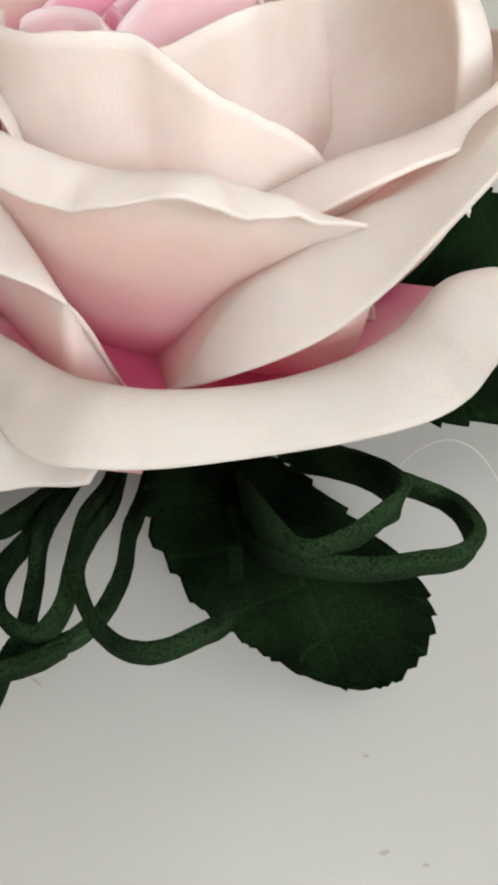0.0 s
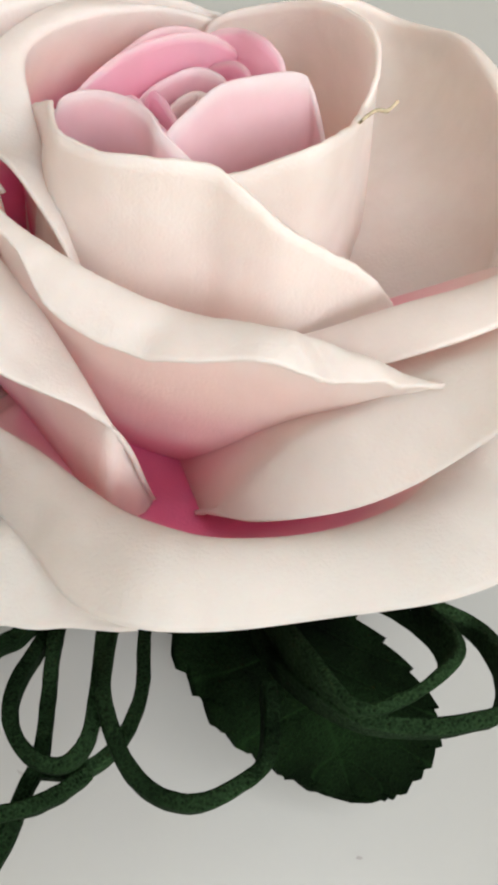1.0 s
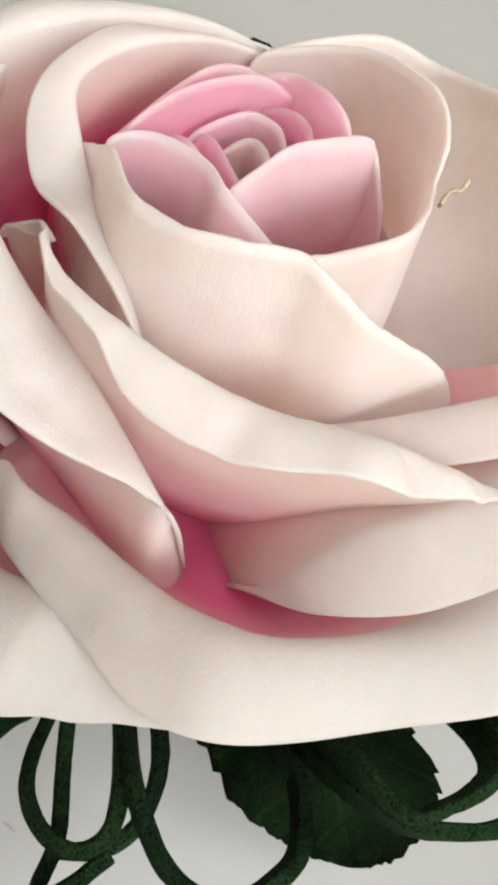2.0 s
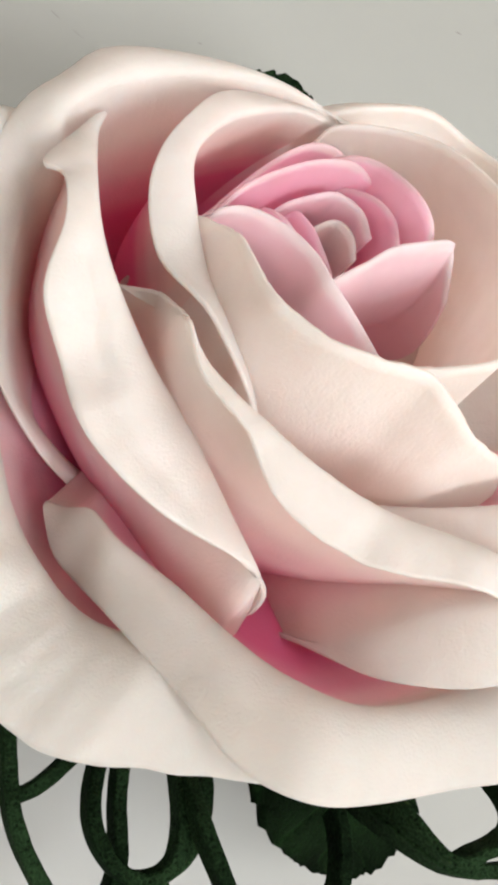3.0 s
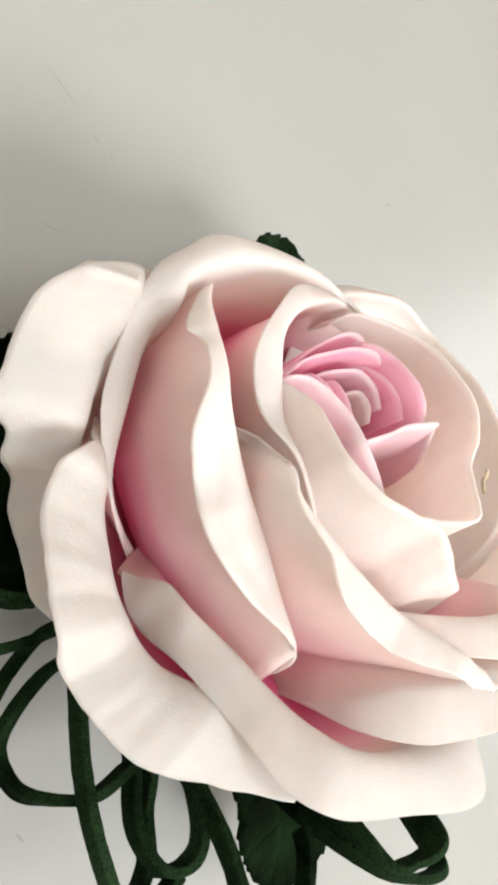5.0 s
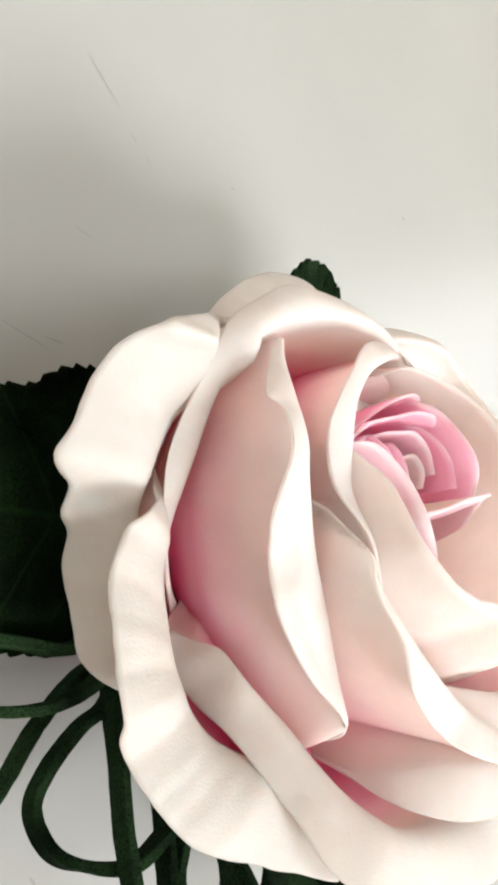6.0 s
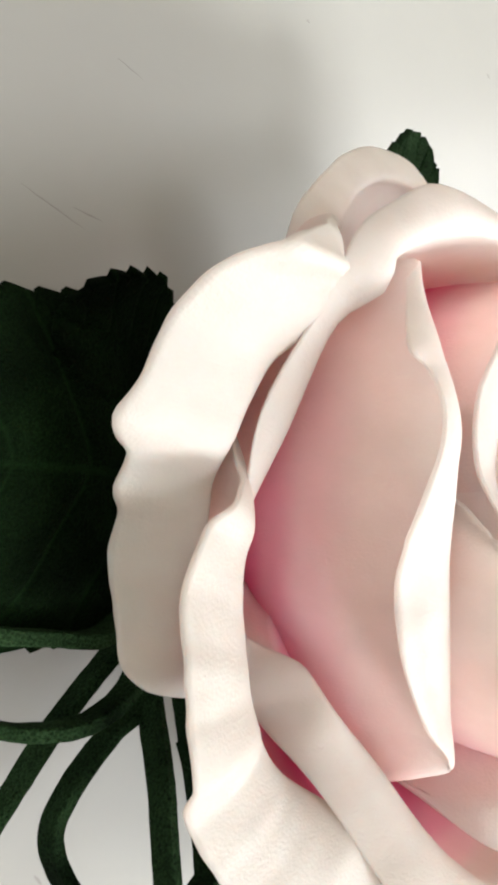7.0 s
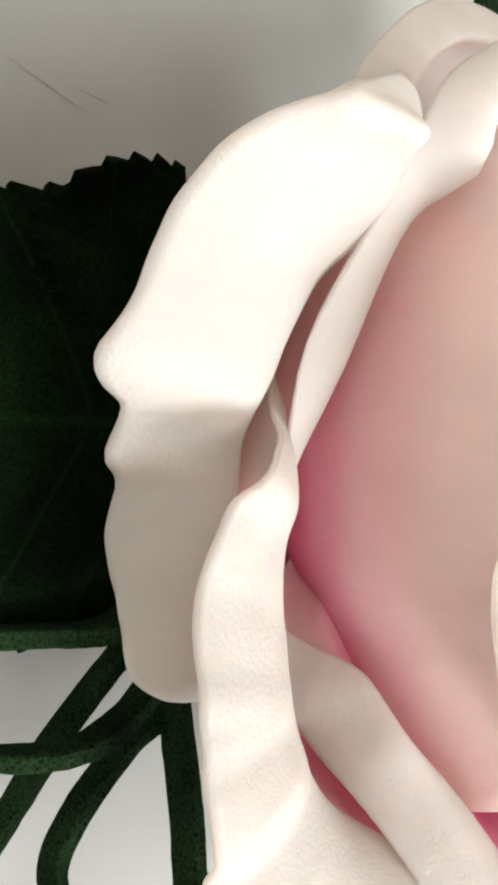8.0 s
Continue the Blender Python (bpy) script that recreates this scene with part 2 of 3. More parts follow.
def petal(ridge, edge=None, lip=0.0, droop=0.5, cup=0.85, rise=0.12, stand=0.55, lean=0.0, ripple=0.0, crumple=0.0, foot=None, mat=None, thick=0.75, nu=56, nv=26, nl=10, seed=0, label="", narrow=0.18, roll=0.35, fade=60.0, creases=(), bulge=0.0, fray=0.0):
    """A foam petal in millimetres: from its foot it cups out and up to its ridge, then its lip rolls over to its edge."""
    mat = mat or CREAM_FOAM
    u = np.r_[0, 0.004, np.linspace(0, 1, nu - 2)[1:-1], 0.996, 1]
    r = spline(ridge, u)
    base = FOOT if foot is None else np.asarray(foot, float)
    mid = r.mean(0)
    b = base + narrow * (r - mid) * (1, 1, 0.3)
    out = (r - base) * (1, 1, 0)
    way = out / (np.linalg.norm(out, axis=1, keepdims=True) + 1e-6)
    high = r[:, 2:] - b[:, 2:]
    up = np.array((0, 0, 1.0))
    p1 = b + (r - b) * (cup, cup, 0) + high * rise * up
    fade = np.linspace(*fade, nu) if isinstance(fade, tuple) else fade
    lean = np.linspace(*lean, nu)[:, None] if isinstance(lean, tuple) else lean
    p2 = r - high * stand * up - way * lean
    body = [b * (1 - v) ** 3 + p1 * 3 * v * (1 - v) ** 2 + p2 * 3 * v * v * (1 - v) + r * v**3 for v in np.linspace(0, 1, nv)]
    steps = np.array([np.linalg.norm(body[k + 1] - body[k], axis=1) for k in range(nv - 1)])
    rest = np.vstack([np.cumsum(steps[::-1], axis=0)[::-1], np.zeros(nu)])  # way left to the ridge
    rows = [(p, 0.9 * np.clip(1 - q / fade, 0, 1)) for p, q in zip(body, rest)]
    tang = (r - p2) / (np.linalg.norm(r - p2, axis=1, keepdims=True) + 1e-6)
    e = spline(edge, u) if edge is not None else r + way * lip - up * lip * droop if lip else None
    if e is not None:
        size = np.linalg.norm(e - r, axis=1, keepdims=True)
        bend = np.linspace(*roll, nu)[:, None] if isinstance(roll, tuple) else roll
        c = r + tang * bend * size
        full = np.cross(np.gradient(r, axis=0), e - r)
        full *= np.sign(full[:, 2:]) * bulge * size / (np.linalg.norm(full, axis=1, keepdims=True) + 1e-6)
        for v in np.r_[np.linspace(0, 1, nl + 1)[1:-1], 0.97, 1]:
            rows.append((r * (1 - v) ** 2 + c * 2 * v * (1 - v) + e * v * v + full * 6.75 * v * v * (1 - v), np.full(nu, 0.9 + 0.1 * v)))
    bm = bmesh.new()
    layer = bm.loops.layers.uv.new("UVMap")
    grid = []
    shift = Vector((seed * 3.7, 5.0, seed * 1.3))
    for pts, level in rows:
        line = []
        for p, v in zip(pts, level):
            q = Vector(p)
            near = max(0.0, v - 0.5) * 2
            move = noise.noise_vector(q * 0.055 + shift) * ripple * near + noise.noise_vector(q * 0.22 + shift) * crumple * near**4
            if fray and v > 0.84:
                move += noise.noise_vector(q * 0.75 + shift) * fray * (v - 0.84) * 16
            for one, two, high_mm, wide_mm in creases if v > 0.9 else ():
                a, d = Vector(one).xy, (Vector(two) - Vector(one)).xy
                k = min(1.0, max(0.0, (q.xy - a).dot(d) / d.length_squared))
                away = (q.xy - a - d * k).length / wide_mm
                move += Vector((0.0, -0.35, 0.9)) * high_mm * math.exp(-away * away) * min(1.0, (v - 0.9) * 16)
            line.append(bm.verts.new((q + move) / 1000))
        grid.append(line)
    for j in range(len(grid) - 1):
        for i in range(nu - 1):
            f = bm.faces.new((grid[j][i], grid[j][i + 1], grid[j + 1][i + 1], grid[j + 1][i]))
            for loop, (a, c) in zip(f.loops, ((i, j), (i + 1, j), (i + 1, j + 1), (i, j + 1))):
                loop[layer].uv = (a / (nu - 1), rows[c][1][a])
    ob = part("petal", bm, mat, rose, label)
    s = ob.modifiers.new("thickness", "SOLIDIFY")
    s.thickness, s.offset = thick / 1000, 0.0
    return ob


# outer petals
petal([(-33.7, -39.6, 50.1), (-30.9, -41.3, 53.6), (-28.7, -42.6, 59), (-27.4, -44.4, 61.1), (-24.6, -49, 64.7), (-16.7, -54.9, 66.9), (-8.4, -62.6, 70.7), (-0.7, -68.4, 74.7), (9.3, -72.1, 78.8), (24, -69.6, 77.3), (36.7, -63.4, 73.6), (45.8, -53.6, 68.7), (53.8, -43.1, 67.1), (62.4, -37.1, 64.5), (69.1, -29.6, 56.4)],
      [(-34.3, -40.5, 50.6), (-31.8, -48.2, 51.6), (-28.1, -53.2, 54.4), (-25.6, -58.8, 62.5), (-21.6, -65.1, 68.4), (-15.5, -72.7, 73.4), (-9, -81.1, 78), (-0.5, -85.3, 82.6), (10.9, -84.9, 81.9), (25.2, -82.4, 81.7), (41.1, -79.6, 83.4), (50.9, -74.2, 81.4), (59, -62.5, 73.3), (68, -49, 65), (74.1, -33.9, 55.8)], foot=(-3, -14, 41), ripple=0.18, seed=1, cup=0.95, rise=0.4, stand=0.4, fade=32, roll=(0.3, 0.6), bulge=0.06, nu=120, nl=18, creases=[((-25, -56, 66), (-17, -69, 72), -1.2, 3.0), ((-20, -54, 67), (-10, -68, 74), 0.6, 3.4)], label="large cream outer petal with a broad rolled lip")
petal([(-47.7, -10.2, 53), (-48, -14.6, 56.2), (-46.8, -19.9, 55.3), (-45.2, -25.5, 54.6), (-43.9, -31.5, 53.1), (-40.7, -42, 53.2), (-34.8, -50.9, 51.3), (-27.1, -59.2, 54.6), (-16.7, -64.3, 63), (-5.4, -71.3, 67), (4.4, -73.8, 70.2)],
      [(-48.9, -8.9, 53.7), (-51, -14.4, 57.7), (-52.9, -19.3, 62.2), (-57.8, -24.4, 65.6), (-60.6, -29, 63.8), (-60.7, -40.9, 63.7), (-55.4, -58.9, 65.9), (-48.6, -67.6, 61.2), (-33.6, -79.4, 64.2), (-18, -81.8, 68.1), (-0.6, -82.7, 73.2)], ripple=0.24, crumple=0.3, foot=(-3, -12, 35), roll=0.48, bulge=0.03, nu=130, nl=18, seed=2, cup=1.0, rise=0.2, stand=0.5, fade=34, creases=[((-62, -36, 63), (-46, -38, 57), -0.4, 2.2), ((-61, -46, 64), (-45, -46, 57), 0.45, 2.0), ((-58, -54, 65), (-43, -50, 57), -0.55, 1.8), ((-54, -62, 64), (-41, -53, 57), 0.55, 1.7), ((-48, -68, 62), (-36, -57, 57), -0.5, 1.9), ((-43, -73, 62), (-31, -60, 58), 0.5, 1.6), ((-36, -77, 63), (-26, -63, 60), -0.4, 2.0), ((-28, -80, 65), (-20, -68, 62), 0.35, 2.0)], label="cream outer petal with a wrinkled edge")
petal([(-35.9, 36, 53.8), (-40.1, 30.1, 58.1), (-46.9, 24.2, 61.3), (-50.3, 17.4, 64.8), (-49.4, 6.9, 60.9), (-50.9, -0.8, 55.6), (-51.9, -10.3, 53.4), (-50.2, -19.5, 50.1), (-46, -27.5, 47.8), (-42.8, -35.8, 42.5), (-35.9, -42, 38.3), (-27.2, -43.1, 34.5), (-16.5, -41.9, 31.6)],
      [(-34.2, 32.8, 56.7), (-43.9, 28.6, 62.4), (-52, 22.8, 69.2), (-60.8, 15.7, 74), (-69.4, 9.1, 76.2), (-74.3, 3.4, 69.6), (-74.3, -2.4, 63.1), (-74.1, -10.7, 60), (-74.5, -17.1, 56.7), (-67.4, -19.4, 52.7), (-66.6, -24.3, 50.7), (-61.9, -26.2, 47.2), (-59.8, -33.1, 44.7), (-54.5, -40, 42.5), (-48.9, -48.8, 41.5), (-39, -51.6, 38.8), (-28.4, -51.9, 34.7), (-17.8, -51.5, 31.9)], foot=(-3, -12, 34), fade=80, cup=0.85, stand=0.5, ripple=0.15, crumple=0.3, roll=0.55, bulge=0.05, creases=[((-68, 8, 74), (-57, 12, 72), 1.5, 1.5), ((-67, 5, 74), (-55, 9, 72), -1.3, 1.7), ((-57, 12, 72), (-50, 19, 70), 1.0, 1.6), ((-56, 21, 70), (-49, 27, 68), -1.6, 1.8)], nu=130, nl=22, seed=3, label="wide cream outer petal bent to a point")
petal([(-26.8, 27.2, 45), (-29, 33.1, 48), (-27.5, 38.8, 49), (-23.3, 45.5, 47.5), (-16.9, 54.2, 45), (-8.3, 62, 45), (3.3, 64, 48), (12.2, 55.2, 50.5)], lip=9, droop=0.4, rise=0.1, cup=0.6, stand=0.3, mat=PEACH_FOAM, fade=90, seed=4, label="low cream petal at the back")
petal([(-22.6, -33.7, 36.5), (-26.1, -32.3, 41.8), (-34.1, -28.8, 47.1), (-42.8, -22.1, 54.5), (-47, -9.8, 63.2), (-47.3, 6.9, 68.8), (-44.2, 13.9, 75.1), (-43.8, 19.7, 75.9), (-37.4, 25.8, 78.2), (-29.1, 30.7, 79.4), (-18.6, 35.4, 79.8), (-6, 40.2, 78.4), (10.5, 41.8, 74.9), (24.1, 43.2, 70.7)],
      [(-23.1, -34.3, 36.5), (-27.6, -33.8, 41.9), (-35, -31, 48.5), (-42.8, -25.3, 54.8), (-49.4, -17.6, 59.8), (-53.1, -6.7, 63.7), (-54.2, 7.8, 72.2), (-50.7, 21, 73.1), (-44.9, 28.7, 74.7), (-38.2, 35.2, 77.4), (-22.2, 39.7, 78.9), (-4.5, 42.1, 77.9), (11.7, 41.1, 74.7), (24.6, 45, 72.3)], foot=(-2, -6, 28), ripple=0.18, roll=0.33, bulge=0.05, seed=5, cup=0.95, stand=0.4, lean=7, mat=LIT_BLUSH_FOAM, fade=40, label="large peach petal standing behind the others")
petal([(57, -20, 66), (58, -13, 79), (58, -2, 87), (57, 10, 89), (55, 26, 85), (52, 42, 77), (46, 54, 70), (34, 58, 70), (20, 54, 68), (8, 48, 66)], foot=(6, -2, 52), lip=6, droop=0.5, ripple=0.78, fade=130, mat=PEACH_FOAM, seed=6, label="cream petal with a wavy rim at the back")
petal([(58, 0, 46), (70, 2, 52), (72, 12, 54), (66, 28, 52), (52, 48, 50), (30, 60, 46)], lip=6, droop=0.4, cup=0.7, ripple=0.3, seed=7, label="low cream outer petal")

# middle petals
petal([(8, -54.1, 47.8), (9.1, -58.6, 57.9), (12.3, -61.1, 69.7), (19.9, -57.5, 83.4), (28.2, -55.7, 90.2), (36.1, -51.7, 94.3), (43.9, -49.8, 97.5), (50.9, -46.7, 100.5), (57.1, -37.7, 100.4), (59.3, -29.7, 95.3)],
      [(6.9, -55.5, 47.9), (8.6, -60.2, 62), (14.9, -66.7, 74.4), (25, -68.5, 83.2), (32.6, -66.9, 87.6), (39, -64.4, 93.2), (44.9, -61.3, 100.3), (51.9, -54.2, 103), (59.8, -43.7, 101.5), (63.1, -32.7, 95.4)], roll=0.21, seed=8, cup=0.8, rise=0.75, stand=0.16, lean=(3, 14), fade=(32, 75), label="cream petal with a turned edge")
petal([(-37.3, 22.6, 75.3), (-39, 13.9, 78.6), (-39.4, -4.4, 86.9), (-37.3, -12.2, 86.5), (-34, -18.1, 85), (-27.3, -27.3, 82.2), (-20, -34.6, 79.1), (-12.5, -44.6, 77.1), (-6.8, -53.7, 77.2), (-4.4, -54.9, 73), (-1.2, -55.8, 62.6), (1, -55.7, 52.4)],
      [(-40.8, 17.1, 76.6), (-47.1, 3.1, 82.8), (-44.6, 0.1, 85.1), (-44, -5, 87.7), (-43.8, -11.5, 88.5), (-45.1, -21.6, 87.1), (-40.5, -29.7, 82.1), (-35.6, -40, 82.7), (-24.4, -48.1, 81.3), (-9.1, -53.1, 78), (-3.8, -55.9, 74), (-1, -56.7, 63.9), (1.2, -55.7, 54.4)], roll=0.24, bulge=0.04, mat=LIT_BLUSH_FOAM, nu=130, nl=18, ripple=0.12, seed=9, cup=1.2, lean=(-3, -14), fade=(57, 38), creases=[((-40, -16, 88), (-34, -32, 86), -1.0, 1.9), ((-31.5, -36, 86), (-25, -43, 83), -0.9, 1.8), ((-42, -26, 87), (-36, -36, 84), 0.7, 1.5), ((-27, -41, 83), (-19, -47, 80), -0.6, 1.8)], label="peach petal with its edge folded over")
petal([(-32.5, -8.7, 70.3), (-31.2, -12, 78.1), (-27.8, -15.4, 83.7), (-26.4, -21, 89.5), (-25.7, -27.5, 93.7), (-21.7, -33.8, 95.2), (-15.5, -39.2, 96.5), (-8.6, -44.6, 97.4), (1.6, -48.5, 96.9), (11, -50.7, 97.4), (19.6, -52.4, 98), (28.5, -54.3, 96.9), (36.1, -54.4, 94.4), (40.1, -50, 88.4)],
      [(-34.3, -9, 70.8), (-32.1, -12.2, 78.4), (-25.8, -17.7, 83), (-26.2, -21.6, 89.5), (-26.7, -26.8, 95.8), (-24.8, -34.4, 97.1), (-19.2, -41.9, 99), (-13, -51.3, 98.1), (-0.3, -57.1, 99.8), (11.7, -58.9, 104.7), (18.2, -59.4, 102.4), (28.8, -58.1, 99.8), (37.2, -54.9, 95.7), (41.1, -50.5, 89.3)], seed=10, nu=130, nl=16, fray=0.06, mat=LIT_BLUSH_FOAM, fade=66, creases=[((16, -54, 105), (18, -61, 101), 1, 1.2), ((19, -55, 104), (22, -61, 101), -0.9, 1.2), ((25, -55, 102), (29, -60, 98), 0.96, 1.3), ((31, -55, 100), (33, -59, 97), -0.72, 1.4), ((-2, -53, 104), (-5, -58, 101), -0.42, 2.4), ((2, -54, 105), (0, -59, 102), 0.42, 2.4)], cup=1.0, lean=(6, -3), rise=0.1, crumple=0.4, ripple=0.27, roll=0.54, label="cream petal with a crumpled white edge")
petal([(9.4, -39.9, 75.5), (21.1, -41.3, 84.3), (32.8, -40.5, 91.7), (42.9, -37.1, 93.1), (52, -32.6, 95.3), (60, -23.7, 94.3), (66, -11.8, 90.7), (69, 2.2, 83.8), (68, 14.1, 75.9)],
      [(11.7, -45, 77.7), (23.9, -49, 86.5), (36.8, -49.5, 96.5), (45.1, -46.6, 99), (54.5, -39.9, 96.8), (64.8, -28.6, 93), (71.9, -13.7, 88.9), (74.9, 2.2, 80.9), (73, 15.1, 73.9)], seed=11, cup=1.0, lean=-3, mat=PEACH_FOAM, fade=200, label="cream petal with a rolled rim")
petal([(13.4, 44.2, 70.3), (-0.7, 35.3, 79.4), (-11.1, 27.4, 83.6), (-19.5, 19.4, 86), (-25.1, 9, 87.5), (-23.4, -0.9, 85.5), (-20.6, -9.3, 83.6), (-18.8, -18.9, 87.1), (-15.8, -26.3, 88.6), (-13.7, -31.4, 88.2), (-12.1, -34.1, 85.5), (-11.4, -35, 79.3)],
      [(14.4, 47.3, 70.3), (-4.8, 37.3, 78.4), (-19.2, 27.6, 84.6), (-26.9, 15.9, 87.5), (-30.7, 7.4, 87.7), (-31.4, -0.2, 86.3), (-29.1, -11, 87.1), (-23.1, -20.9, 92.4), (-17.7, -28.2, 91.4), (-14.1, -33.4, 89.8), (-12, -36.1, 86.4), (-11.1, -36, 79.7)], mat=LIT_BLUSH_FOAM, seed=12, fade=30, cup=1.25, lean=-5, label="cream petal with a bright rolled lip")
petal([(-20.9, 3.3, 79.5), (-22.9, 0.7, 84.2), (-21.2, -2.9, 88.5), (-18.9, -7.7, 93.5), (-17.7, -15.2, 97.3), (-15.5, -22.5, 101), (-9.8, -28.2, 104), (-3.3, -30.4, 106.1), (4.4, -30.8, 106.2), (8.9, -33.1, 105.1), (14.9, -35.4, 101.6), (22.8, -34.6, 96), (29.5, -34.3, 91.6), (35.3, -33.2, 83.8), (37.5, -34.5, 77.3)], mat=PEACH_FOAM, crumple=0.9, fray=0.2, nu=170, nv=60, ripple=0.09, seed=13, cup=1.6, lean=(-5, -13), fade=85, label="cream petal with a thin torn edge")
petal([(4.5, 35, 71), (7.1, 36.3, 78.4), (17.3, 35, 84.1), (25.8, 28.3, 90.4), (31.6, 14.7, 96.5), (32, 3.8, 97.2), (29.9, -3.2, 96.4), (28, -8.6, 98), (25.5, -14.5, 100.7), (20.7, -22.5, 104.7), (16.7, -25.4, 104.9), (8.7, -26.7, 101.1), (0.8, -26.4, 98.4), (-5.2, -23.5, 94.6)], mat=PEACH_FOAM, crumple=0.4, fray=0.15, nu=140, nv=50, seed=14, cup=1.7, lean=-6, fade=85, label="cream petal with a scorched corner")

# inner pink petals
petal([(-20, 3, 78), (-19, 3, 84), (-14, 4, 86), (-8, 1, 88), (-4, -4, 90), (-2, -10, 92), (3, -15, 91), (9, -19, 88)], foot=(3, 5, 56), mat=PALE_PINK_FOAM, thick=0.7, cup=1.4, lean=-5, seed=15, fade=58, narrow=0.5, label="pink inner petal")
petal([(-3, -7, 84), (-1, -8, 90), (3, -6, 94), (7, -3, 96), (13, 0, 96), (19, 3, 95), (22, 4, 92), (26, -1, 84)], foot=(9, 10, 57), mat=PALE_PINK_FOAM, thick=0.7, cup=1.5, lean=-6, seed=16, fade=70, narrow=0.55, label="pink inner petal")
for k, rim in enumerate((
    [(-21, 4, 78), (-19, 5, 81), (-16, 9, 82), (-10, 16, 84), (-4, 21, 86), (2, 24, 85), (8, 25, 82)],
    [(-18, 5, 82), (-14, 10, 84), (-9, 13, 87), (-2, 17, 88), (5, 19, 88), (11, 20, 84), (13, 18, 80)],
    [(3, 24, 82), (7, 23, 86), (11, 20, 89), (14, 13, 93), (17, 8, 93), (18, 3, 91)],
    [(5, 19, 80), (7, 18, 83), (10, 14, 87), (12, 9, 89), (12, 3, 90)],
    [(-8, 9, 76), (-5, 12, 80), (0, 14, 83), (4, 15, 84), (8, 12, 85), (9, 6, 86)],
    [(-3, 5, 80), (1, 8, 83), (4, 9, 84), (6, 6, 85), (7, 2, 84)],
)):
    petal(rim, foot=(2, 7, 58), mat=PEACH_FOAM if k > 4 else PALE_PINK_FOAM if k > 3 else PINK_FOAM, thick=0.7, cup=0.95, nu=36, seed=20 + k, fade=58, label="pink inner petal rolled round the heart")
petal([(-10, 8, 78), (-9, 10, 80), (-7, 6, 84), (-4, 1, 85), (0, -3, 84)], foot=(2, 5, 58), mat=PINK_FOAM, thick=0.7, nu=30, seed=27, fade=58, label="small pink petal beside the heart")
petal([(-5, 9, 80), (-4, 9, 83), (-2, 5, 85), (0, 1, 85), (3, -2, 83)], foot=(2, 5, 58), mat=PINK_FOAM, thick=0.7, nu=30, seed=28, fade=58, label="small pink petal beside the heart")


# ---- green strips and leaves under the rose ----
def strip(points, wide=2.3, tall=4.7, n=110, label=""):
    """A cut foam strip, bent along the points."""
    p = spline(points, np.linspace(0, 1, n))
    t = np.gradient(p, axis=0)
    t /= np.linalg.norm(t, axis=1, keepdims=True)
    side = np.cross(t, (0, 0, 1.0))
    side /= np.linalg.norm(side, axis=1, keepdims=True) + 1e-9
    top = np.cross(side, t)
    bm = bmesh.new()
    rings = []
    w, h, c = wide / 2, tall / 2, 0.28
    form = [(-w, -h + c), (-w + c, -h), (w - c, -h), (w, -h + c), (w, h - c), (w - c, h), (-w + c, h), (-w, h - c)]
    for q, a, b in zip(p, side, top):
        rings.append([bm.verts.new(Vector(q + a * x + b * y) / 1000 + noise.noise_vector(Vector(q) * 0.5 + Vector((x, y, 0))) * 0.00012) for x, y in form])
    for r0, r1 in zip(rings, rings[1:]):
        for k in range(8):
            bm.faces.new((r0[k], r0[(k + 1) % 8], r1[(k + 1) % 8], r1[k]))
    bm.faces.new(rings[0][::-1])
    bm.faces.new(rings[-1])
    bmesh.ops.recalc_face_normals(bm, faces=bm.faces[:])
    ob = part("curled_strip", bm, GREEN, rose, label)
    ob.modifiers.new("crisp_rim", "EDGE_SPLIT").split_angle = radians(40)
    return ob


strip([(-4, -40, 12), (-4, -62, 26), (-5, -77, 43), (-5, -87, 54), (-3, -94, 58), (0, -99, 58), (4, -102, 58), (9, -103, 60), (14, -101, 60), (19, -97, 57), (20, -91, 56), (20, -86, 54)], label="dark green foam strip bent to a loop")
strip([(2, -40, 12), (2, -60, 24), (1, -74, 36), (1, -84, 42), (-1, -91, 44), (-4, -95, 44), (-8, -97, 43), (-14, -97, 43)])
strip([(-4, -40, 12), (-5, -60, 26), (-6, -75, 43), (-6, -86, 50), (-7, -94, 51), (-11, -97, 48), (-16, -95, 48), (-19, -90, 46), (-19, -84, 43), (-16, -74, 36), (-12, -55, 22)], label="dark green foam strip bent to a loop")
strip([(-10, -40, 12), (-13, -60, 26), (-14, -76, 40), (-14, -86, 41), (-14, -95, 44), (-16, -101, 45), (-18, -108, 45), (-24, -118, 42)])
strip([(-34, -105, 46), (-26, -105, 47), (-20, -104, 48), (-15, -103, 49), (-11, -101, 47), (-7, -98, 45)])
strip([(-18, -36, 14), (-30, -53, 28), (-37, -60, 29), (-42, -69, 28), (-44, -77, 28), (-41, -84, 32), (-37, -86, 39), (-30, -85, 45), (-23, -79, 45), (-19, -75, 42), (-14, -60, 26)], label="dark green foam strip bent to a wide loop")
strip([(-20, -32, 12), (-30, -50, 28), (-34, -65, 40), (-34, -79, 46), (-32, -90, 50), (-25, -100, 48), (-18, -106, 44)])
strip([(-20, -36, 14), (-37, -50, 32), (-48, -57, 37), (-55, -60, 35), (-62, -61, 30), (-70, -60, 26)])
strip([(-20, -40, 12), (-35, -49, 21), (-42, -61, 20), (-44, -72, 16), (-48, -80, 16), (-56, -88, 20)])
